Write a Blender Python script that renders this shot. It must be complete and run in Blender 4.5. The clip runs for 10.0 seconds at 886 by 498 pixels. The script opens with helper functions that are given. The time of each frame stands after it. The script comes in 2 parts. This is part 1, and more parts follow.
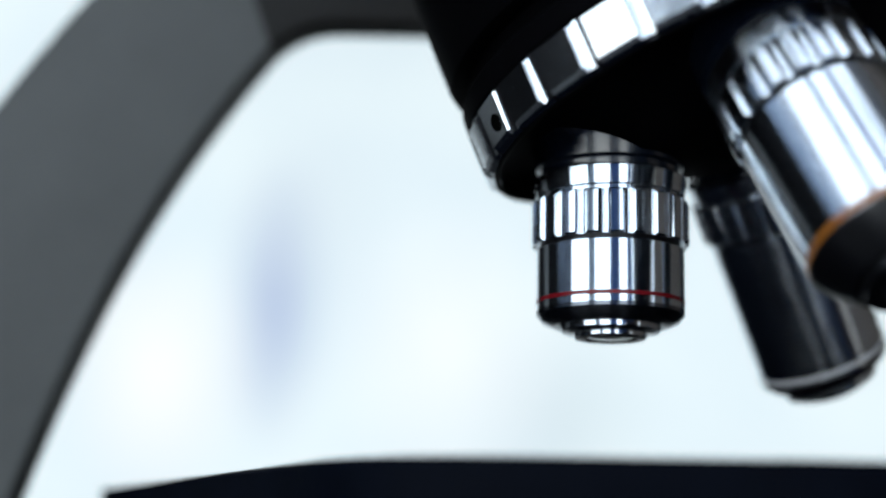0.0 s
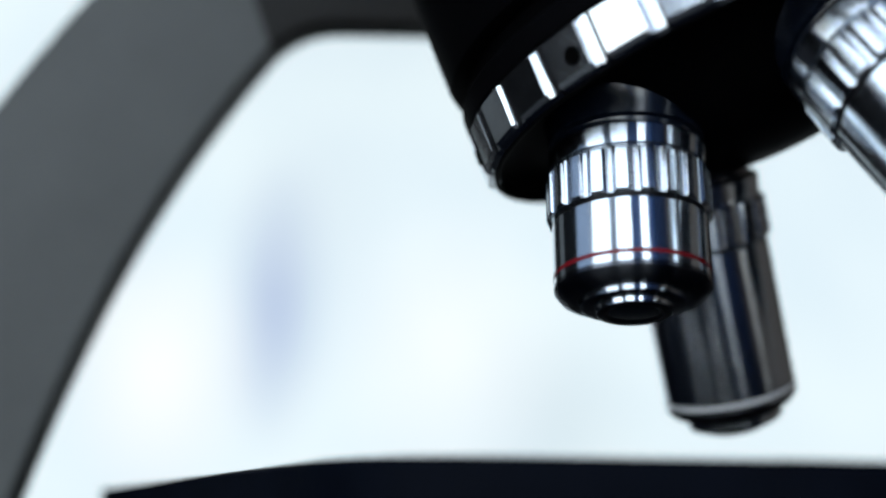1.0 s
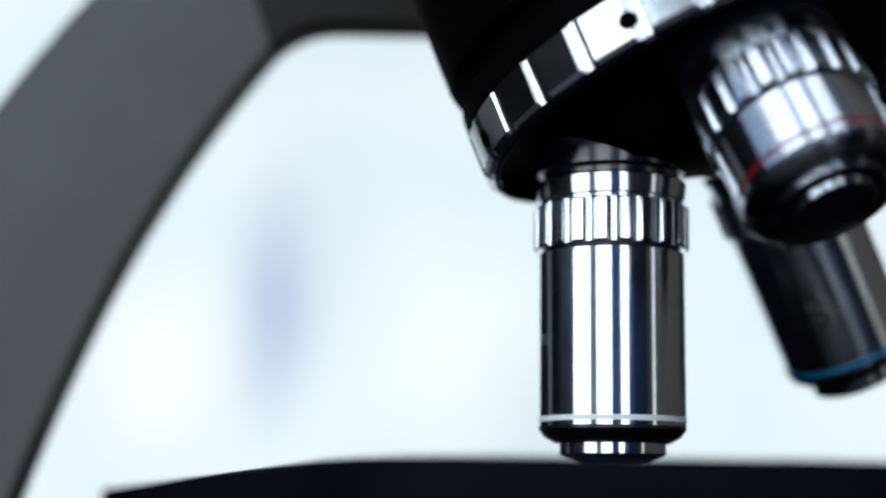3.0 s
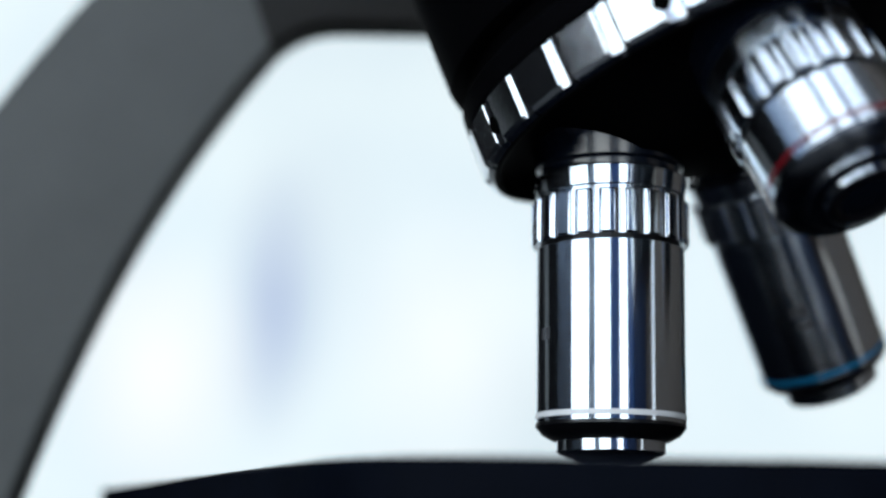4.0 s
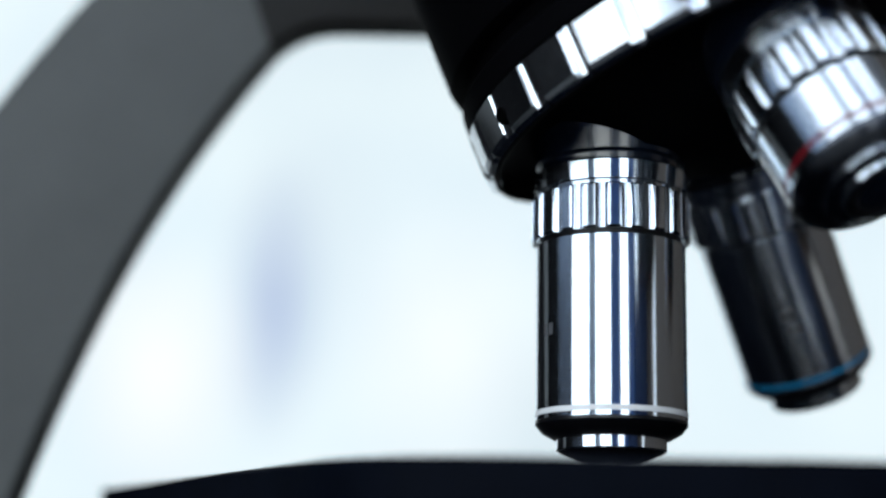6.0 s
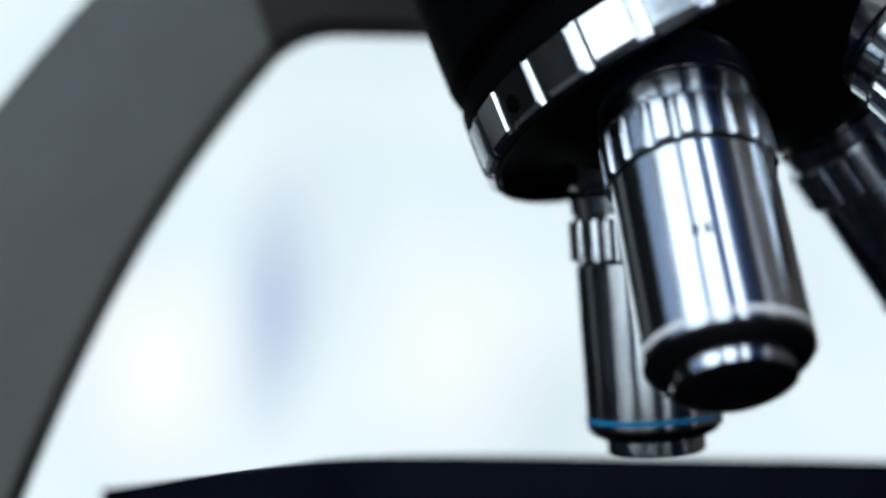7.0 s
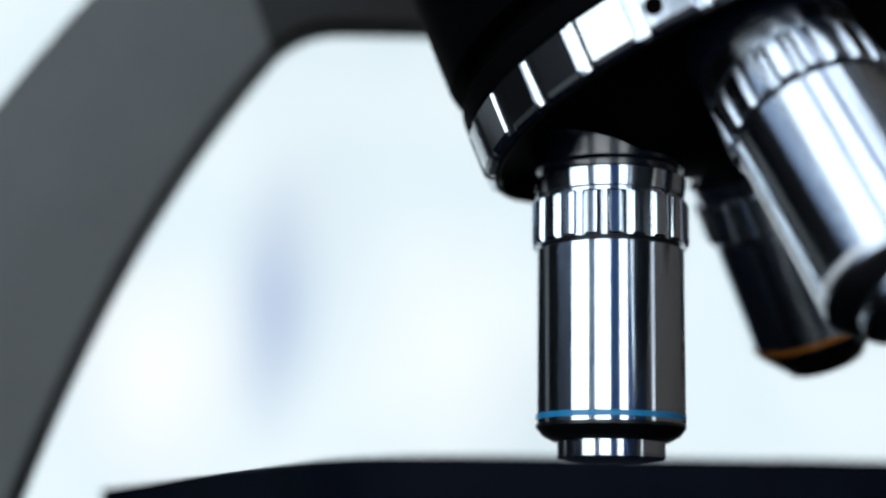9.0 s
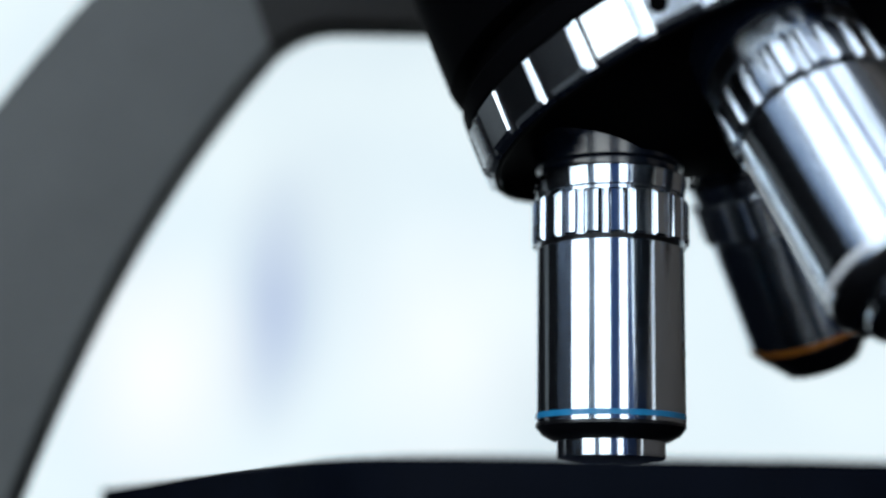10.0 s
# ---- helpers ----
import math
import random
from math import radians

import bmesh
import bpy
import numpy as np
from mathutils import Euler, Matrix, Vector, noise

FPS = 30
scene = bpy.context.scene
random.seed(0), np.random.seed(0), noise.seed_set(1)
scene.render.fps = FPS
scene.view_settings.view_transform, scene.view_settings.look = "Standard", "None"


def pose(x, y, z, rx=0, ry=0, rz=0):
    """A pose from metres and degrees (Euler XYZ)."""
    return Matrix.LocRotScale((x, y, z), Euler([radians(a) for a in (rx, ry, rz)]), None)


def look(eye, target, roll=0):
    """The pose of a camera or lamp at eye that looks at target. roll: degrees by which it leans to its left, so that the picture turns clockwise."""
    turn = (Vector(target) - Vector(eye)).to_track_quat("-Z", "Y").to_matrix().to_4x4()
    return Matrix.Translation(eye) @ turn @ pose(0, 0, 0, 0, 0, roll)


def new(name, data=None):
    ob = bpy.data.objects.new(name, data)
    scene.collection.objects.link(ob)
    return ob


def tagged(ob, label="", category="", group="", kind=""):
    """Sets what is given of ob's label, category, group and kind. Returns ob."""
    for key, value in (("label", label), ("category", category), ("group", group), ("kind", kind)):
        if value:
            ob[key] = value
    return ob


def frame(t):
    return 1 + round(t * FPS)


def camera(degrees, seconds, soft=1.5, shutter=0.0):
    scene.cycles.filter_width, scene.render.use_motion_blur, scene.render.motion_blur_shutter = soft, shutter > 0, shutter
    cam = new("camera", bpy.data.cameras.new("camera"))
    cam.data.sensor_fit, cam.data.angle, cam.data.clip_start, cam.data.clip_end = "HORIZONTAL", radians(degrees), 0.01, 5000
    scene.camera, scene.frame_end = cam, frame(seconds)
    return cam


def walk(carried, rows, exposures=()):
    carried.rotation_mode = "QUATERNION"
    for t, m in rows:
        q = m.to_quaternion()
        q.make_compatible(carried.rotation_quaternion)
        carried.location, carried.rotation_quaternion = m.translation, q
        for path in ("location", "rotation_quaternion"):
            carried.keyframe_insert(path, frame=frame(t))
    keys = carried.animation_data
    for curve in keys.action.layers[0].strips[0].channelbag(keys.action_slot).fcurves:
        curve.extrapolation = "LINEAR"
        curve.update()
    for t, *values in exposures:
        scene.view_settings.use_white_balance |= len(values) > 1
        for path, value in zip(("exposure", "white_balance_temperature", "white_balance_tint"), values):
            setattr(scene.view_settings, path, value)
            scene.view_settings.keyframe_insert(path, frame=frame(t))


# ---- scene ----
MM = 0.001
TOP = 0.220            # height of the objectives' shoulders over the bench
HUB = 71.0           # mm from the shoulder up to the point where all objective axes meet
ALPHA, PHI = radians(22.2), radians(6.35)   # lean of the turret's axis, and its turn towards the lens

# ---- camera: stands still ----
cam = camera(33.37, 10.0, soft=2.4)
EYE = Vector((-26.60 * MM, -230.47 * MM, TOP - 59.23 * MM))
cam_pose = Matrix.Translation(EYE) @ (Matrix.Rotation(radians(11.684), 4, "X") @ Matrix.Rotation(radians(-1.141), 4, "Y") @ Matrix.Rotation(radians(90), 4, "X"))
walk(cam, [(0.0, cam_pose), (10.0, cam_pose)])
cam.data.dof.use_dof = True
cam.data.dof.focus_distance = 0.222
cam.data.dof.aperture_fstop = 6.3

# turn of the nosepiece in degrees, by seconds
TURN = [(0.0, 0.0), (0.25, 1.5), (0.5, 11.5), (0.75, 19.5), (1.0, 26.1), (1.2, 34.0), (1.5, 49.9), (1.7, 56.6), (2.0, 65.7),
        (2.3, 72.5), (2.5, 76.5), (2.7, 79.5), (3.3, 86.5), (3.8, 89.6), (4.0, 90.0), (5.7, 90.0), (6.0, 94.0), (6.4, 112.0),
        (6.8, 134.0), (7.0, 143.5), (7.3, 153.8), (7.5, 159.4), (7.8, 165.2), (8.2, 170.8), (8.5, 175.0), (9.0, 179.0), (9.3, 180.0), (10.0, 180.0)]


def turn_at(t):
    """The turn at t, by a monotone cubic through TURN."""
    n = len(TURN)
    d = [(TURN[i + 1][1] - TURN[i][1]) / (TURN[i + 1][0] - TURN[i][0]) for i in range(n - 1)]
    m = [d[0]] + [0.0 if d[i - 1] * d[i] <= 0 else 2 * d[i - 1] * d[i] / (d[i - 1] + d[i]) for i in range(1, n - 1)] + [d[-1]]
    for i in range(n - 1):
        t0, t1 = TURN[i][0], TURN[i + 1][0]
        if t <= t1:
            h = t1 - t0
            u = (t - t0) / h
            return ((1 + 2 * u) * (1 - u) ** 2 * TURN[i][1] + u * (1 - u) ** 2 * h * m[i]
                    + u * u * (3 - 2 * u) * TURN[i + 1][1] + u * u * (u - 1) * h * m[i + 1])
    return TURN[-1][1]


AXIS = Vector((math.sin(ALPHA) * math.cos(PHI), -math.sin(ALPHA) * math.sin(PHI), -math.cos(ALPHA)))
APEX = Vector((0, 0, TOP + HUB * MM))


def turned(degrees):
    """The turn of the nosepiece about its leaning axis."""
    return Matrix.Translation(APEX) @ Matrix.Rotation(radians(-degrees), 4, AXIS) @ Matrix.Translation(-APEX)


# ---- light: daylight from tall windows behind the lens, a glowing panel behind the microscope ----
world = bpy.data.worlds.new("world")
scene.world = world
world.use_nodes = True
sky = world.node_tree.nodes.new("ShaderNodeTexSky")
sky.sky_type, sky.sun_disc, sky.sun_elevation, sky.sun_rotation = "NISHITA", False, radians(45), radians(20)
sky.dust_density, sky.ozone_density = 0.2, 3.0
world.node_tree.links.new(sky.outputs[0], world.node_tree.nodes["Background"].inputs[0])
world.node_tree.nodes["Background"].inputs[1].default_value = 0.15
scene.view_settings.exposure = -0.35


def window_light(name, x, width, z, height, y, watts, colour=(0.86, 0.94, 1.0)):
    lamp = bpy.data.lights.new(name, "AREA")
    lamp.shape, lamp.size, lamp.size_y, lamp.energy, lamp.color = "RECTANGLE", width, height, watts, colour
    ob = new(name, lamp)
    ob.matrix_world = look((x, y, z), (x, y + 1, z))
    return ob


# ---- materials ----
def material(name, colour, rough=0.5, metal=0.0, vary=0.0, scale=200.0, bump=0.0, bump_scale=400.0, rough_vary=0.0, coat=0.0, stretch=(1, 1, 1), spec=0.5, lathe_marks=0.0):
    m = bpy.data.materials.new(name)
    m.use_nodes = True
    t = m.node_tree
    b = t.nodes["Principled BSDF"]
    b.inputs["Base Color"].default_value = (*colour, 1)
    b.inputs["Roughness"].default_value = rough
    b.inputs["Metallic"].default_value = metal
    b.inputs["Coat Weight"].default_value = coat
    b.inputs["Specular IOR Level"].default_value = spec
    if lathe_marks:     # fine turning marks round the axis spread reflections along it
        tan = t.nodes.new("ShaderNodeTangent")
        tan.direction_type, tan.axis = "RADIAL", "Z"
        t.links.new(tan.outputs[0], b.inputs["Tangent"])
        b.inputs["Anisotropic"].default_value = lathe_marks
        b.inputs["Anisotropic Rotation"].default_value = 0.25
    co = t.nodes.new("ShaderNodeTexCoord")
    mp = t.nodes.new("ShaderNodeMapping")
    mp.inputs["Scale"].default_value = stretch
    t.links.new(co.outputs["Object"], mp.inputs[0])

    def noise_tex(s, detail):
        n = t.nodes.new("ShaderNodeTexNoise")
        n.inputs["Scale"].default_value, n.inputs["Detail"].default_value = s, detail
        t.links.new(mp.outputs[0], n.inputs["Vector"])
        return n
    if vary:
        coarse, fine = noise_tex(scale, 4), noise_tex(scale * 9, 3)
        add = t.nodes.new("ShaderNodeMath")
        add.operation = "MULTIPLY_ADD"
        t.links.new(fine.outputs[0], add.inputs[0])
        add.inputs[1].default_value = 0.4
        t.links.new(coarse.outputs[0], add.inputs[2])
        ramp = t.nodes.new("ShaderNodeMapRange")
        ramp.inputs[1].default_value, ramp.inputs[2].default_value = 0.4, 1.0
        ramp.inputs[3].default_value, ramp.inputs[4].default_value = 1 - vary, 1 + vary
        t.links.new(add.outputs[0], ramp.inputs[0])
        mix = t.nodes.new("ShaderNodeMix")
        mix.data_type, mix.blend_type = "RGBA", "MULTIPLY"
        mix.inputs[0].default_value = 1
        mix.inputs[6].default_value = (*colour, 1)
        t.links.new(ramp.outputs[0], mix.inputs[7])
        t.links.new(mix.outputs[2], b.inputs["Base Color"])
    if rough_vary:
        n = noise_tex(scale * 2, 4)
        r = t.nodes.new("ShaderNodeMapRange")
        r.inputs[1].default_value, r.inputs[2].default_value = 0.3, 0.7
        r.inputs[3].default_value, r.inputs[4].default_value = max(0.01, rough - rough_vary), rough + rough_vary
        t.links.new(n.outputs[0], r.inputs[0])
        t.links.new(r.outputs[0], b.inputs["Roughness"])
    if bump:
        n = noise_tex(bump_scale, 3)
        bp = t.nodes.new("ShaderNodeBump")
        bp.inputs["Strength"].default_value, bp.inputs["Distance"].default_value = bump, 0.0002
        t.links.new(n.outputs[0], bp.inputs["Height"])
        t.links.new(bp.outputs[0], b.inputs["Normal"])
    return m


CHROME = material("turned_chrome", (0.68, 0.725, 0.77), 0.165, 1.0, vary=0.06, scale=300, rough_vary=0.025, stretch=(1, 1, 0.15), lathe_marks=0.96)
PLATED = material("polished_plating", (0.66, 0.69, 0.73), 0.17, 1.0, vary=0.06, scale=300, rough_vary=0.025)
BLACK = material("black_enamel", (0.0015, 0.0015, 0.002), 0.65, vary=0.3, scale=120, bump=0.08, bump_scale=900, spec=0.02)
ANODISED = material("black_anodised", (0.003, 0.003, 0.004), 0.3, vary=0.3, scale=400, spec=0.45)
DARKCHROME = material("dark_chrome", (0.28, 0.29, 0.31), 0.18, 1.0, vary=0.1, scale=300, rough_vary=0.04)
TURNED = material("dark_turned_metal", (0.17, 0.18, 0.20), 0.26, 1.0, vary=0.1, scale=300, lathe_marks=0.95)
SATIN = material("glossy_black_enamel", (0.003, 0.006, 0.014), 0.22, vary=0.2, scale=300, rough_vary=0.03, spec=1.0, coat=0.25)
MATTE = material("matte_black", (0.002, 0.002, 0.002), 0.95, vary=0.2, scale=500, spec=0.0)
GREY = material("grey_hammered_paint", (0.050, 0.0525, 0.050), 0.55, vary=0.14, scale=60, bump=0.15, bump_scale=500)
DARK = material("dark_brown_paint", (0.008, 0.007, 0.006), 0.55, vary=0.2, scale=80, bump=0.1, bump_scale=600, spec=0.2)
STAGE = material("black_stage_coating", (0.002, 0.003, 0.006), 0.5, vary=0.3, scale=90, bump=0.1, bump_scale=1200, spec=0.02)
GLASS = material("coated_lens_glass", (0.004, 0.006, 0.012), 0.04, spec=0.8, coat=1.0)
RED = material("red_enamel_line", (0.15, 0.004, 0.008), 0.25, vary=0.1, scale=500)
ORANGE = material("orange_enamel_line", (0.30, 0.10, 0.012), 0.3, vary=0.1, scale=500)
WHITE = material("white_enamel_line", (0.80, 0.80, 0.80), 0.25, vary=0.05, scale=500)
BLUE = material("blue_enamel_line", (0.015, 0.19, 0.38), 0.25, vary=0.1, scale=500)
INK = material("engraving_ink", (0.06, 0.06, 0.065), 0.5, vary=0.3, scale=900)
PLASTER = material("white_plaster", (0.82, 0.84, 0.85), 0.8, vary=0.04, scale=3, bump=0.2, bump_scale=150)
FLOOR = material("dark_grey_floor", (0.035, 0.035, 0.038), 0.5, vary=0.1, scale=6)
WALLDARK = material("dim_wall_paint", (0.007, 0.007, 0.008), 0.7, vary=0.1, scale=4, spec=0.15)
NAVY = material("dark_blue_wall_paint", (0.05, 0.10, 0.25), 0.6, vary=0.1, scale=4)
SLATE = material("slate_wall_paint", (0.018, 0.020, 0.023), 0.7, vary=0.08, scale=4, spec=0.2)
TAUPE = material("warm_grey_wall_paint", (0.16, 0.13, 0.11), 0.7, vary=0.08, scale=4)
EPOXY = material("black_epoxy", (0.02, 0.02, 0.023), 0.4, vary=0.15, scale=30)


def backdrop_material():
    """A glowing white panel for the overexposed background; its blurred blue tones are painted into the glow."""
    m = bpy.data.materials.new("glowing_backdrop")
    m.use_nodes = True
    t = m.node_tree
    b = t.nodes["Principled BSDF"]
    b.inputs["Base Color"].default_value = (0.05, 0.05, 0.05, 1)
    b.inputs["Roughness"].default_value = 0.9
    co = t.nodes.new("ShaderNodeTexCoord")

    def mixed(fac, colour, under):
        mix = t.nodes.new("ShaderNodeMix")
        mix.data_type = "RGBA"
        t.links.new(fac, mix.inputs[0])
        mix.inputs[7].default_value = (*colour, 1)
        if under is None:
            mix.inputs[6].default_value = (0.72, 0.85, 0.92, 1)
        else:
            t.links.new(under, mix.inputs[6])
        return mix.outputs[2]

    def glow_patch(x, z, rx, rz, gain):
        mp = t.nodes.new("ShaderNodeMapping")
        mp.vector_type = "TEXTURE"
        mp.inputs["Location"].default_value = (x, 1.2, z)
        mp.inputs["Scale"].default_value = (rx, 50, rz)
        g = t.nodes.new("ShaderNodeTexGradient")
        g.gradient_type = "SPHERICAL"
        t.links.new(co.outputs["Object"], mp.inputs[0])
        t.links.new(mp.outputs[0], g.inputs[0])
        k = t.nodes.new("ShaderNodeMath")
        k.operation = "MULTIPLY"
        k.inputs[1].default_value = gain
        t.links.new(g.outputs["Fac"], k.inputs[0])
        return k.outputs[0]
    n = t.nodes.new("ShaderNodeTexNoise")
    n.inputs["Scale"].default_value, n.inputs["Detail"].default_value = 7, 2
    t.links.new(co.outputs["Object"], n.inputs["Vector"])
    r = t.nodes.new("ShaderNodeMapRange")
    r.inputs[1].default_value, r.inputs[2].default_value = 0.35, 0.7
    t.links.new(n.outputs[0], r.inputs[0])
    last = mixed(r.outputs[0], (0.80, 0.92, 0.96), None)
    last = mixed(glow_patch(-0.19, 0.40, 0.052, 0.16, 0.72), (0.28, 0.36, 0.62), last)
    last = mixed(glow_patch(-0.16, 0.49, 0.10, 0.12, 0.30), (0.55, 0.63, 0.72), last)
    last = mixed(glow_patch(0.09, 0.29, 0.10, 0.12, 0.40), (0.50, 0.60, 0.65), last)
    last = mixed(glow_patch(-0.10, 0.66, 0.45, 0.20, 0.35), (0.66, 0.75, 0.78), last)
    last = mixed(glow_patch(-0.02, 0.36, 0.13, 0.16, 0.7), (0.97, 1.0, 1.0), last)
    last = mixed(glow_patch(-0.30, 0.33, 0.10, 0.14, 0.9), (1.0, 1.0, 1.0), last)
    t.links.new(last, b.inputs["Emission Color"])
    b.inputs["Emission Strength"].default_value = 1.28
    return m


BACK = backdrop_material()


def cloth(name, colour, through_light):
    """Thin cloth that lets some daylight through."""
    m = material(name, colour, 0.9, vary=0.06, scale=12)
    t = m.node_tree
    lit = t.nodes.new("ShaderNodeBsdfTranslucent")
    lit.inputs[0].default_value = (*colour, 1)
    mix = t.nodes.new("ShaderNodeMixShader")
    mix.inputs[0].default_value = through_light
    t.links.new(t.nodes["Principled BSDF"].outputs[0], mix.inputs[1])
    t.links.new(lit.outputs[0], mix.inputs[2])
    t.links.new(mix.outputs[0], t.nodes["Material Output"].inputs[0])
    return m


CLOTH = {"pale": cloth("pale_blue_cloth", (0.86, 0.93, 0.97), 0.9), "deep": cloth("deep_blue_cloth", (0.30, 0.52, 0.85), 0.75)}


# ---- mesh helpers ----
def part(name, bm, mat, parent=None, label="", smooth=35.0):
    me = bpy.data.meshes.new(name)
    bmesh.ops.recalc_face_normals(bm, faces=bm.faces)
    for f in bm.faces:
        f.smooth = True
    if smooth is not None:
        for e in bm.edges:
            if len(e.link_faces) == 2 and e.calc_face_angle(0) > radians(smooth):
                e.smooth = False
    bm.to_mesh(me)
    bm.free()
    for mm in (mat if isinstance(mat, (list, tuple)) else [mat]):
        me.materials.append(mm)
    ob = new(name, me)
    if parent is not None:
        ob.parent = parent
    if label:
        tagged(ob, label)
    return ob


def lathe(profile, n=96, radius=None):
    """A body of revolution about z: profile rows (r, z) in mm; radius(r, angle, z) may shape it."""
    bm = bmesh.new()
    rings = []
    for r, z in profile:
        if r <= 1e-6:
            rings.append([bm.verts.new((0, 0, z * MM))])
            continue
        ring = []
        for i in range(n):
            a = 2 * math.pi * i / n
            q = radius(r, a, z) if radius else r
            ring.append(bm.verts.new((q * math.cos(a) * MM, q * math.sin(a) * MM, z * MM)))
        rings.append(ring)
    for a, b in zip(rings, rings[1:]):
        if len(a) == 1 and len(b) == 1:
            continue
        for i in range(n):
            j = (i + 1) % n
            if len(a) == 1:
                bm.faces.new((a[0], b[i], b[j]))
            elif len(b) == 1:
                bm.faces.new((a[i], a[j], b[0]))
            else:
                bm.faces.new((a[i], a[j], b[j], b[i]))
    return bm


def box(x0, x1, y0, y1, z0, z1, bevel=0.0, seg=2):
    bm = bmesh.new()
    bmesh.ops.create_cube(bm, size=1)
    for v in bm.verts:
        v.co = Vector(((x0 + x1) / 2 + v.co.x * (x1 - x0), (y0 + y1) / 2 + v.co.y * (y1 - y0), (z0 + z1) / 2 + v.co.z * (z1 - z0)))
    if bevel:
        bmesh.ops.bevel(bm, geom=bm.edges[:], offset=bevel, segments=seg, profile=0.5, affect="EDGES")
    return bm


def prism(outline, z0, z1, bevel=0.0, seg=3):
    """An upright prism over an outline of (x, y), rounded at its rims."""
    bm = bmesh.new()
    f = bm.faces.new([bm.verts.new((x, y, z0)) for x, y in outline])
    top = bmesh.ops.extrude_face_region(bm, geom=[f])
    for v in top["geom"]:
        if isinstance(v, bmesh.types.BMVert):
            v.co.z = z1
    if bevel:
        rim = [e for e in bm.edges if abs(e.verts[0].co.z - e.verts[1].co.z) < 1e-9]
        bmesh.ops.bevel(bm, geom=rim, offset=bevel, segments=seg, profile=0.5, affect="EDGES")
    return bm


def empty(name, m, label, category, group=""):
    ob = new(name)
    ob.empty_display_size = 0.01
    ob.matrix_world = m
    return tagged(ob, label, category, group)


# ---- the room: unseen walls, toned for what the chrome reflects ----
# the tall windows behind the lens: from x to x, watts a square metre of sky light, and the unseen cloth blind added in
# three of them to tint reflections
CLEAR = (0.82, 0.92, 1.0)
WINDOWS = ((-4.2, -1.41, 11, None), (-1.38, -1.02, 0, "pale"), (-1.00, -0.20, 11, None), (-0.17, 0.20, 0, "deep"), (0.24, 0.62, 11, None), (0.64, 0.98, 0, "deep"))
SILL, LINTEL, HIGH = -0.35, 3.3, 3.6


SIDELIGHT = (-1.55, 0.5, 1.45, 3.3)     # opening for the lamp added in the west wall: y from, y to, z from, z to
SLIT = (-1.20, -0.92, -0.1, 2.6)     # slit for the lamp added in the east wall: y from, y to, z from, z to
SKY = (-3.0, 1.1, -1.6, 0.1)     # opening for the lamp added over the ceiling: x from, x to, y from, y to


def joined(rows, corners):
    """Boxes, butted end to end, in one mesh."""
    bm = bmesh.new()
    for row in rows:
        piece = box(*corners(row))
        me = bpy.data.meshes.new("piece")
        piece.to_mesh(me)
        piece.free()
        bm.from_mesh(me)
        bpy.data.meshes.remove(me)
    return bm


def room():
    tagged(part("floor", box(-4.6, 2.1, -1.9, 3.0, -0.95, -0.9), FLOOR), "plain dark grey laboratory floor under the bench", "floor", kind="structure")
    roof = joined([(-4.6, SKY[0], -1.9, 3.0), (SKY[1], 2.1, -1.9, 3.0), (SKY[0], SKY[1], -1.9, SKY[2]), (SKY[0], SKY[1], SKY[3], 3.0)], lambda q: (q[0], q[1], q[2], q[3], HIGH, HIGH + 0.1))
    tagged(part("ceiling", roof, PLASTER), "white ceiling with an opening for the added overhead lamp", "ceiling", kind="structure")
    east = joined([(-1.7, 2.8, -0.9, SLIT[2]), (-1.7, 2.8, SLIT[3], HIGH), (-1.7, SLIT[0], SLIT[2], SLIT[3]), (SLIT[1], 2.8, SLIT[2], SLIT[3])], lambda q: (1.9, 2.1, q[0], q[1], q[2], q[3]))
    tagged(part("wall_east", east, TAUPE), "warm grey painted side wall with a slit for an added lamp", "wall", kind="structure")
    west = joined([(-1.7, 2.8, -0.9, SIDELIGHT[2]), (-1.7, 2.8, SIDELIGHT[3], HIGH), (-1.7, SIDELIGHT[0], SIDELIGHT[2], SIDELIGHT[3]), (SIDELIGHT[1], 2.8, SIDELIGHT[2], SIDELIGHT[3])], lambda q: (-4.6, -4.4, q[0], q[1], q[2], q[3]))
    tagged(part("wall_west", west, SLATE), "slate grey side wall with an opening for an added lamp over an added dark panel", "wall", kind="structure")
    # dark panel added out of view, cut to darken parts of the chrome's reflections
    tagged(part("dark_reflection_panel", joined([(-0.55, 2.8, -0.9, 1.44), (-1.0, -0.55, -0.9, 1.44), (-1.7, -1.0, 0.28, 1.44)], lambda q: (-4.4, -4.36, q[0], q[1], q[2], q[3])), WALLDARK), "dark panel added on the side wall for the chrome to reflect", "wall", kind="structure")
    tagged(part("wall_north", box(-4.6, 2.1, 2.8, 3.0, -0.9, HIGH), WALLDARK), "dim painted far wall of the room", "wall", kind="structure")
    tagged(part("backdrop", box(-0.515, 0.50, 1.2, 1.21, -0.9, 0.80), BACK), "glowing panel that stands in for the bright background", "backdrop", kind="structure")
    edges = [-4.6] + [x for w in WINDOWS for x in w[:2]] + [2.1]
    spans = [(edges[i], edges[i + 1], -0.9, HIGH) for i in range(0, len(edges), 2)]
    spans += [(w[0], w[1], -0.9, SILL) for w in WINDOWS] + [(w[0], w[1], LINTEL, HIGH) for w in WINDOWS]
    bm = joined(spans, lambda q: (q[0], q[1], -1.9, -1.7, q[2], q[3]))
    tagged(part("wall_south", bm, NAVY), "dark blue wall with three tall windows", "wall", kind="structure")


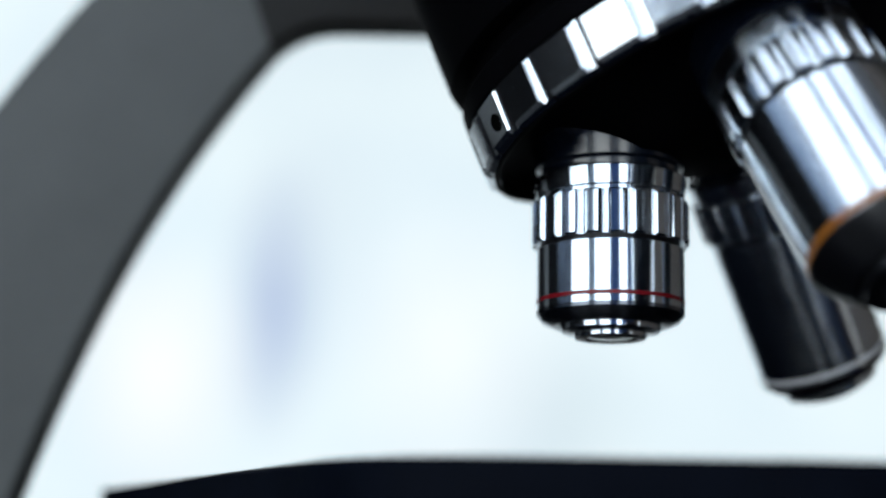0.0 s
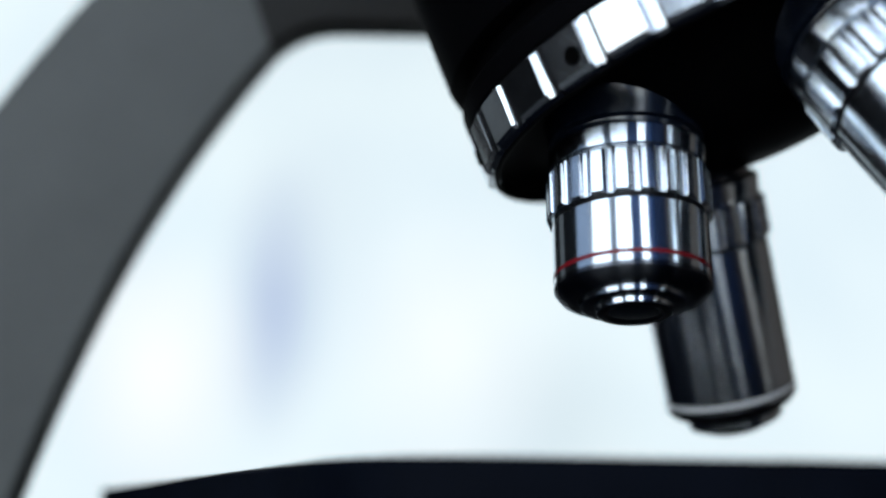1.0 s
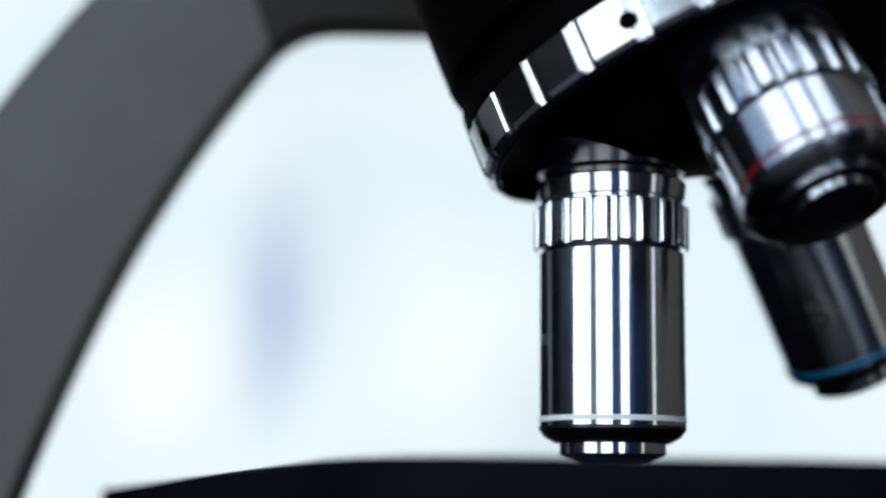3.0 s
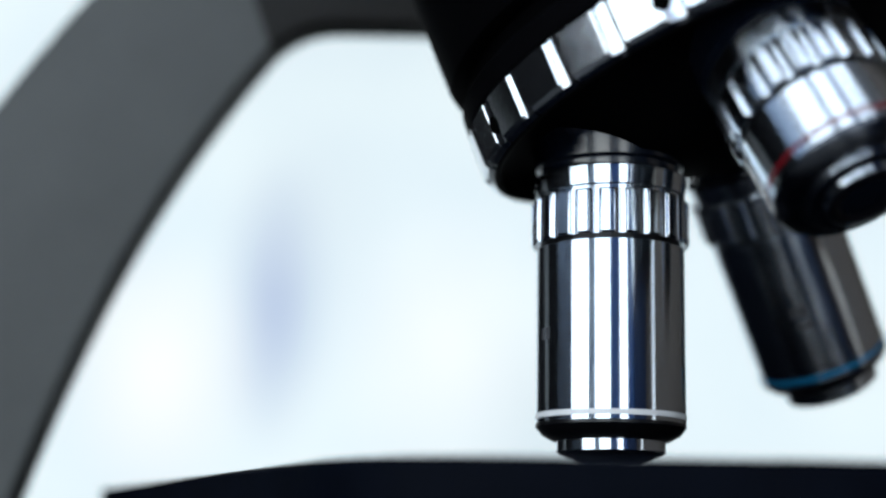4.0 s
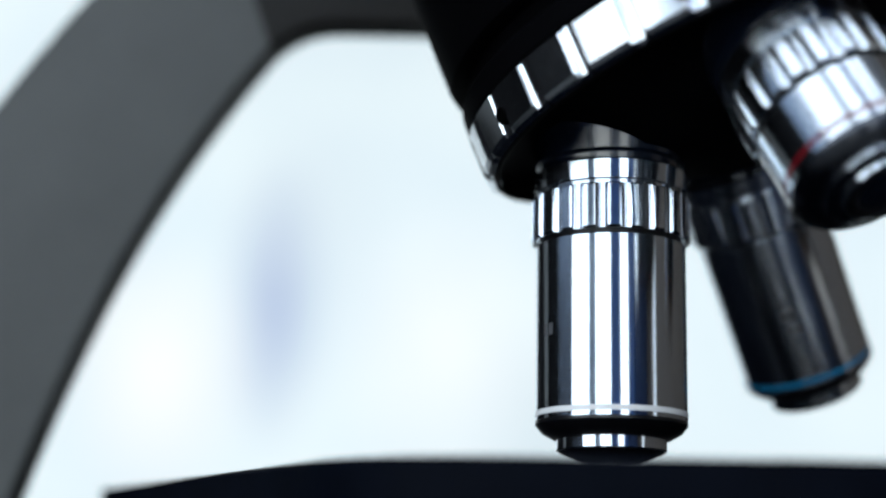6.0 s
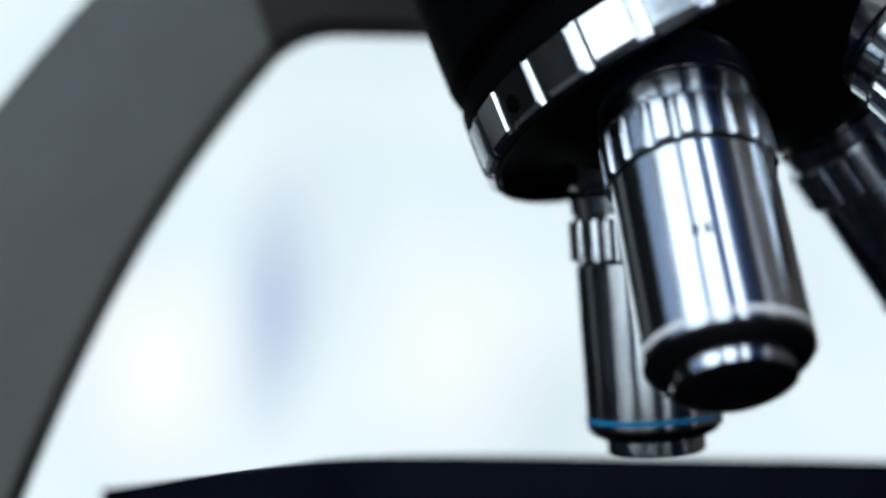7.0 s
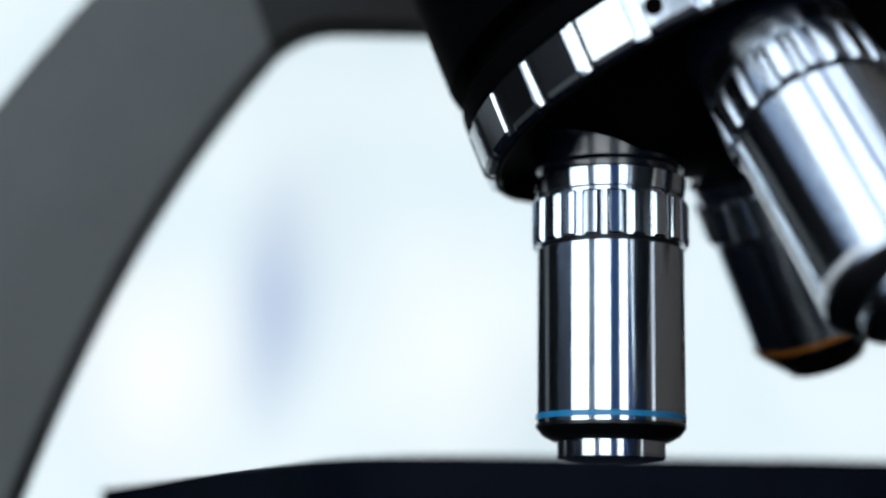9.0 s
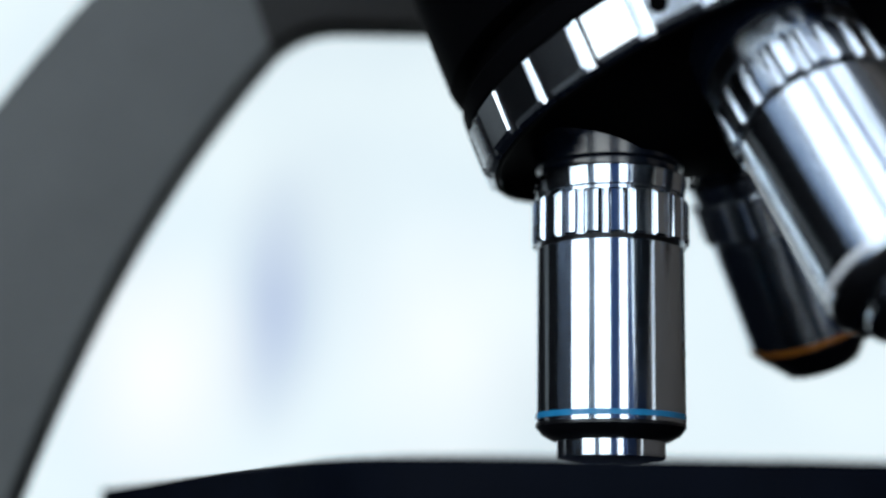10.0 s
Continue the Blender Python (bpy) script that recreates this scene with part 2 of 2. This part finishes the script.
room()
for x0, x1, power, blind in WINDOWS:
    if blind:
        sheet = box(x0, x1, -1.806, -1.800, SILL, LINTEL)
        tagged(part("reflection_blind", sheet, CLOTH[blind]), blind + " blue cloth blind, added out of view to tint the chrome's reflections", "blind")
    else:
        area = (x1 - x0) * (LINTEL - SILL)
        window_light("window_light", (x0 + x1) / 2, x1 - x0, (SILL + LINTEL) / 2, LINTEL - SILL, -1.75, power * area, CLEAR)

# unseen overhead lamp, added to brighten the tilted chrome
roof_fill = bpy.data.lights.new("roof_fill", "AREA")
roof_fill.shape, roof_fill.size, roof_fill.size_y, roof_fill.energy, roof_fill.color = "RECTANGLE", SKY[1] - SKY[0] - 0.02, SKY[3] - SKY[2] - 0.02, 9.0 * (SKY[1] - SKY[0]) * (SKY[3] - SKY[2]), CLEAR
new("roof_fill", roof_fill).matrix_world = pose((SKY[0] + SKY[1]) / 2, (SKY[2] + SKY[3]) / 2, HIGH + 0.03)

# unseen side lamp, added so left-facing chrome has something bright to reflect
side_fill = bpy.data.lights.new("side_fill", "AREA")
side_fill.shape, side_fill.size, side_fill.size_y, side_fill.color = "RECTANGLE", SIDELIGHT[1] - SIDELIGHT[0] - 0.02, SIDELIGHT[3] - SIDELIGHT[2] - 0.02, CLEAR
side_fill.energy = 0.9 * side_fill.size * side_fill.size_y
SIDE_MID = Vector((-4.45, (SIDELIGHT[0] + SIDELIGHT[1]) / 2, (SIDELIGHT[2] + SIDELIGHT[3]) / 2))
new("side_fill", side_fill).matrix_world = look(SIDE_MID, SIDE_MID + Vector((1, 0, 0)))

# unseen lamp behind the slit, added for one thin bright strip on the barrels
slit_fill = bpy.data.lights.new("slit_fill", "AREA")
slit_fill.shape, slit_fill.size, slit_fill.size_y, slit_fill.color = "RECTANGLE", SLIT[1] - SLIT[0] - 0.02, SLIT[3] - SLIT[2] - 0.02, (0.92, 0.95, 1.0)
slit_fill.energy = 2.6 * slit_fill.size * slit_fill.size_y
SLIT_MID = Vector((1.95, (SLIT[0] + SLIT[1]) / 2, (SLIT[2] + SLIT[3]) / 2))
new("slit_fill", slit_fill).matrix_world = look(SLIT_MID, SLIT_MID - Vector((1, 0, 0)))

bench = empty("bench", pose(0, 0, 0), "black epoxy laboratory bench under the microscope", "bench")
part("worktop", box(-0.9, 0.9, -0.12, 1.1, -0.04, 0, 0.004), EPOXY, bench)
part("cabinet", box(-0.86, 0.86, -0.06, 1.05, -0.9, -0.04, 0.003), WALLDARK, bench, "dark cabinet under the worktop")

# ---- the microscope ----
scope = empty("microscope", pose(0, 0, 0), "grey and black laboratory microscope with a revolving nosepiece", "microscope")
AX = AXIS.to_track_quat("-Z", "Y").to_matrix().to_4x4()     # local -z runs down the turret's axis
HUBPOSE = Matrix.Translation(APEX) @ AX


def rounded(corners, steps=14):
    """An outline through (x, y, radius) corners, each rounded by its radius."""
    out, n = [], len(corners)
    for i in range(n):
        p, r = Vector(corners[i][:2]), corners[i][2]
        a, b = (Vector(corners[i - 1][:2]) - p).normalized(), (Vector(corners[(i + 1) % n][:2]) - p).normalized()
        half = a.angle(b) / 2
        centre = p + (a + b).normalized() * (r / math.sin(half))
        s, e = p + a * (r / math.tan(half)) - centre, p + b * (r / math.tan(half)) - centre
        total = s.angle_signed(e)
        for k in range(steps + 1):
            w = -total * k / steps
            out.append(centre + Vector((s.x * math.cos(w) - s.y * math.sin(w), s.x * math.sin(w) + s.y * math.cos(w))))
    return [(v.x * MM, v.y * MM) for v in out]


def stage():
    z = TOP - 47.5 * MM
    out = rounded([(-98, 150, 12), (-95, 74, 4), (-36, -53, 34), (26, -57, 60), (130, -20, 20), (130, 150, 12)])
    part("stage", prism(out, z - 0.016, z, 0.0012), STAGE, scope, "round-cornered black specimen stage")
    part("stage_bracket", box(-0.120, -0.030, 0.046, 0.074, z - 0.050, z - 0.0162, 0.002), BLACK, scope, "black bracket that carries the stage on the arm")


def arm_path(turns, start):
    """Points and headings along a chain of arcs: rows of (radius mm, from, to, steps) in degrees."""
    p, rows = Vector(start), []
    for radius, a0, a1, steps in turns:
        for k in range(steps):
            a = radians(a0 + (a1 - a0) * (k + 0.5) / steps)
            rows.append((p.copy(), a))
            p = p + Vector((-math.cos(a), -math.sin(a))) * (radius * radians(a1 - a0) / steps)
    rows.append((p.copy(), radians(turns[-1][2])))
    return rows


def bar(rows, widths, depth, corner):
    """A bar with rounded corners along rows (inner point, angle of the cut): widths (first, last) outwards, depth across."""
    bm, rings, turns = bmesh.new(), [], 6
    for i, (p, a) in enumerate(rows):
        out = Vector((-math.sin(a), math.cos(a)))
        width = widths[0] + (widths[1] - widths[0]) * i / (len(rows) - 1)
        ring = []
        for cx, cy, first in ((width - corner, depth / 2 - corner, 0), (corner, depth / 2 - corner, 90), (corner, corner - depth / 2, 180), (width - corner, corner - depth / 2, 270)):
            for k in range(turns + 1):
                w = radians(first + 90 * k / turns)
                m = p + out * (cx + corner * math.cos(w))
                ring.append(bm.verts.new((m.x * MM, (cy + corner * math.sin(w)) * MM, m.y * MM)))
        rings.append(ring)
    n = len(rings[0])
    for a, b in zip(rings, rings[1:]):
        for k in range(n):
            bm.faces.new((a[k], a[(k + 1) % n], b[(k + 1) % n], b[k]))
    bm.faces.new(rings[0])
    bm.faces.new(rings[-1])
    return bm


SEAM = radians(20.0)     # the slant of the joint between arm and head block


def arm_and_head():
    z = 1000 * TOP
    deep = pose(0, 0.063, 0)
    fillet = arm_path([(18.3, 0, 48, 14)], (-49.0, z + 47.4))
    long = arm_path([(18.3, 48, 52.7, 3), (253.8, 52.7, 67.1, 16), (435.8, 67.1, 90, 22)], fillet[-1][0])
    # the cut turns from the slant of the joint to square across the arm
    fillet = [(p, min(a, SEAM)) for p, a in fillet]
    long = [(p, SEAM + (a - SEAM) * min(1.0, i / 9)) for i, (p, a) in enumerate(long)]
    ob = part("arm", bar(long, (35.5, 49.0), 10, 1.6), GREY, scope, "curved grey-painted arm", smooth=50)
    ob.matrix_local = deep
    ob = part("head_block", bar([(Vector((34, z + 47.4)), 0.0)] + fillet, (50, 35.5), 9.4, 1.6), DARK, scope, "dark brown head block over the nosepiece", smooth=50)
    ob.matrix_local = deep
    part("head_bridge", box(-0.030, 0.034, -0.020, 0.0585, TOP + 0.0500, TOP + 0.097, 0.004), DARK, scope, "dark bridge from the head to the nosepiece mount")
    foot = long[-1][0]
    part("base", box((foot.x - 48) * MM, 0.11, -0.075, 0.125, 0, max(foot.y + 4, 12) * MM, 0.006), GREY, scope, "heavy grey base on the bench")
    col = part("nosepiece_mount", lathe([(0, -4), (42, -4), (45.0, -6), (45.35, -41.6), (45.1, -42.9), (44.2, -43.6), (42.6, -43.8), (42.2, -46.6), (0, -46.6)], 128), BLACK, scope, "black nosepiece mount")
    col.matrix_local = HUBPOSE


def turret():
    hub = part("nosepiece", lathe([(0, -46.8), (44.4, -46.8), (45.0, -47.4), (45.1, -50.6), (44.4, -51.0), (43.2, -51.2), (43.2, -57.6), (43.0, -58.0), (42.4, -57.9), (41.8, -56.9), (38.6, -55.8), (33.5, -57.0), (29, -61.0), (24, -65.3), (14, -68.9), (0, -70.3)], 128), BLACK, scope, "black revolving nosepiece")
    ribs, span = 30, 0.26
    wide = span * 2 * math.pi * 45.3 / ribs              # the flute's width in mm
    bend = wide / (math.sin(radians(44)) + math.sin(radians(14)))

    def ribbed(r, a, z):
        # plain lands, and between them hollow flutes that each end in a small step
        u = ((a - RIB_PHASE) * ribs / (2 * math.pi) + 0.5) % 1.0 - 0.5
        if -0.15 <= u <= 0.15:
            v = min(1.0, (u + 0.15) / span)
            slope = math.asin(math.sin(radians(44)) - v * wide / bend)
            return min(r, 45.3 - bend * (math.cos(slope) - math.cos(radians(44))) * min(1.0, (0.151 - u) / 0.03))
        w = ((u % 1.0) - 0.5) * 2 * math.pi / ribs
        return r * (1 + 0.75 * (math.cos(radians(4.44)) / math.cos(w) - 1))
    ring = lathe([(43.0, -50.7), (44.6, -50.7), (45.3, -51.3), (45.3, -57.7), (44.9, -58.4), (44.1, -59.0), (43.0, -59.0)], ribs * 40, ribbed)
    for f in ring.faces:     # the foot of each step is black
        mid = f.calc_center_median()
        u = ((math.atan2(mid.y, mid.x) - RIB_PHASE) * ribs / (2 * math.pi) + 0.5) % 1.0 - 0.5
        f.material_index = int(0.11 < u < 0.16)
    part("grip_ring", ring, [PLATED, BLACK], hub, "bright fluted grip ring", smooth=12)
    part("ring_edge", lathe([(43.0, -59.02), (44.0, -59.02), (43.95, -59.2), (43.5, -59.3), (43.0, -59.2)], 128), BLACK, hub, "black lower edge of the grip ring", smooth=12)
    for degrees in (341.6, 26.6, 72.6, 117.1):
        ob = part("set_screw", lathe([(0, -0.6), (1.35, -0.6), (1.35, 0.72), (1.25, 0.80), (0.9, 0.78), (0, 0.74)], 24), MATTE, hub, "black set screw in the grip ring")
        a = -radians(degrees) + SPIN
        ob.matrix_local = Matrix.Translation((44.7 * math.cos(a) * MM, 44.7 * math.sin(a) * MM, -55.3 * MM)) @ Matrix.Rotation(a, 4, "Z") @ Matrix.Rotation(radians(90), 4, "Y")
    return hub


# the angle, in the nosepiece's own space, of the side that faces the arm
SIDE = AX.to_3x3().inverted() @ Vector((-1, 0, 0))
SPIN = math.atan2(SIDE.y, SIDE.x)
RIB_PHASE = radians(11.95)

nosepiece = turret()
nosepiece.matrix_world = HUBPOSE
stage(), arm_and_head()


# ---- the objectives ----
WIDE = 1.04     # the objectives' girth


FLUTES = 21
FACING = math.atan2(EYE.y, EYE.x)     # the side of a hanging objective that faces the lens


def knurl(first):
    """Plain lands with round flutes between them, the first at this many degrees."""
    half, steep = radians(4.5), radians(64)
    run = 12.0 * WIDE * half
    bend = run / math.sin(steep)

    def shaped(r, a, z):
        pitch = 2 * math.pi / FLUTES
        u = (a - FACING - radians(first) + pitch / 2) % pitch - pitch / 2
        if abs(u) >= half or r < 11 * WIDE:
            return r
        return min(r, 12.0 * WIDE - (math.sqrt(bend ** 2 - (u / half * run) ** 2) - bend * math.cos(steep)))
    return shaped


def ring_of(profile, n=96, radius=None):
    return lathe([(r * WIDE, z) for r, z in profile], n, radius)


def objective(label, front, nose, bands, flute, marks=()):
    """An objective that hangs down local -z from its shoulder. front: mm to the barrel's end; nose: its profile below; bands: (from, to, material, name); flute: degrees to its first flute."""
    ob = empty("objective", pose(0, 0, TOP), label, "microscope objective", "objectives on the nosepiece")
    part("socket", ring_of([(0, 11.4), (16.0, 10.6), (14.3, 9.0), (13.2, 7.6), (12.6, 6.4), (12.2, 5.5), (11.9, 4.5), (11.68, 3.5), (11.5, 2.5), (11.38, 1.75), (11.0, 1.6), (10.5, 1.5), (10.4, 1.3), (10.4, 0.1), (0, 0.1)], 96), SATIN, ob, "smooth glossy black collar", smooth=50)
    part("shoulder_ring", ring_of([(0, 0.2), (11.2, 0.2), (11.65, -0.2), (11.38, -3.0), (11.0, -3.2), (11.0, -3.9), (0, -3.9)], 128), CHROME, ob, "polished chrome shoulder", smooth=25)
    grip = ring_of([(10.0, -3.9), (11.7, -3.9), (12.0, -4.2), (12.0, -10.6), (11.7, -10.9), (10.0, -10.9)], FLUTES * 32, knurl(flute))
    part("knurled_ring", grip, CHROME, ob, "fluted chrome grip ring", smooth=25)
    part("groove", ring_of([(10.6, -10.8), (10.6, -11.6)], 64), ANODISED, ob)
    rows = [(10.0, -11.4), (10.9, -11.4), (11.24, -11.7), (11.24, -front), (10.6, -front - 0.02)]
    part("barrel", ring_of(rows, 128), CHROME, ob, "polished chrome barrel")
    for a, b, mat, nm, lab in bands:
        part(nm, ring_of([(11.0, -a), (11.28, -a), (11.28, -b), (11.0, -b)], 128), mat, ob, lab)
    for lift, start, count, size in marks:
        for k in range(count):
            a = radians(start + 7.0 * k)
            tick = box(-0.00045, 0.00045, -0.00003, 0.00003, -size * MM / 2, size * MM / 2)
            bar_mark = part("engraved_mark", tick, INK, ob)
            bar_mark.matrix_local = Matrix.Translation((11.245 * WIDE * math.cos(a) * MM, 11.245 * WIDE * math.sin(a) * MM, -lift * MM)) @ Matrix.Rotation(a + math.pi / 2, 4, "Z")
    for nm, prof, mat in nose:
        part(nm, ring_of(prof, 96), mat, ob)
    return ob


def long_nose(e, tip):
    """The stepped nose of a long objective; tip: mm by which its last cone stands out."""
    return [("front_cone", [(11.0, -e), (11.24, -e), (11.24, -e - 0.5), (10.3, -e - 1.7), (8.7, -e - 2.6), (8.1, -e - 2.6)], ANODISED),
            ("nose", [(8.16, -e - 2.4), (8.16, -e - 5.5 + tip), (7.9, -e - 5.7 + tip)], CHROME),
            ("nose_tip", [(7.95, -e - 5.6 + tip), (7.6, -e - 5.9 + tip), (4.8, -e - 6.0), (2.2, -e - 6.1)], ANODISED),
            ("front_lens", [(2.3, -e - 6.05), (1.2, -e - 6.15), (0, -e - 6.2)], GLASS)]


def short_nose(e):
    return [("front_cone", [(11.0, -e), (11.24, -e), (11.24, -e - 0.6), (10.4, -e - 1.7), (8.9, -e - 2.3), (7.7, -e - 2.3)], TURNED),
            ("nose", [(7.7, -e - 1.9), (7.6, -e - 2.2), (7.6, -e - 3.05), (7.4, -e - 3.15)], CHROME),
            ("step_ring", [(7.5, -e - 3.05), (6.4, -e - 3.3), (5.5, -e - 3.4)], DARKCHROME),
            ("nose_tip", [(5.6, -e - 3.2), (5.5, -e - 3.35), (5.5, -e - 4.1), (5.3, -e - 4.2)], CHROME),
            ("lens_seat", [(5.4, -e - 4.05), (4.2, -e - 4.3), (3.6, -e - 4.0)], ANODISED),
            ("front_lens", [(3.6, -e - 4.0), (2.0, -e - 4.2), (0, -e - 4.3)], GLASS)]


def mid_nose(e):
    return [("front_cone", [(11.0, -e), (11.24, -e), (10.8, -e - 1.0), (7.6, -e - 5.0), (6.8, -e - 5.2), (6.8, -e - 6.2), (4.5, -e - 6.6), (4.0, -e - 6.2)], ANODISED),
            ("front_lens", [(4.0, -e - 6.2), (2.2, -e - 6.5), (0, -e - 6.6)], GLASS)]


# worn engraving that cannot be read: depth below the shoulder, first angle, strokes, height in mm
MARKS = ((25.6, -26, 2, 1.8), (28.2, -24, 2, 1.2))
WORN = ((25.6, -158, 2, 1.8),)
low = objective("short chrome objective with a red line, low power", 21.3, short_nose(21.3), [(19.6, 20.25, RED, "colour_line", "red colour line")], -55.0)
oil = objective("long chrome objective with a white line, highest power", 39.0, long_nose(39.0, 1.2), [(37.5, 38.35, WHITE, "colour_line", "white colour line")], -61.2, WORN)
high = objective("long chrome objective with a blue line, high power", 39.0, long_nose(39.0, 0.4), [(37.5, 38.4, BLUE, "colour_line", "blue colour line")], -55.0, MARKS)
mid = objective("chrome objective with an orange line, medium power", 33.0, mid_nose(33.0), [(31.9, 32.9, ORANGE, "colour_line", "orange colour line")], -55.0)


# ---- what moves ----
def motions():
    times = [i / 10 for i in range(101)]
    rest = {low: 0, oil: -90, high: -180, mid: -270}
    walk(nosepiece, [(t, turned(turn_at(t)) @ HUBPOSE) for t in times])
    for ob, start in rest.items():
        walk(ob, [(t, turned(turn_at(t) + start) @ pose(0, 0, TOP)) for t in times])


motions()
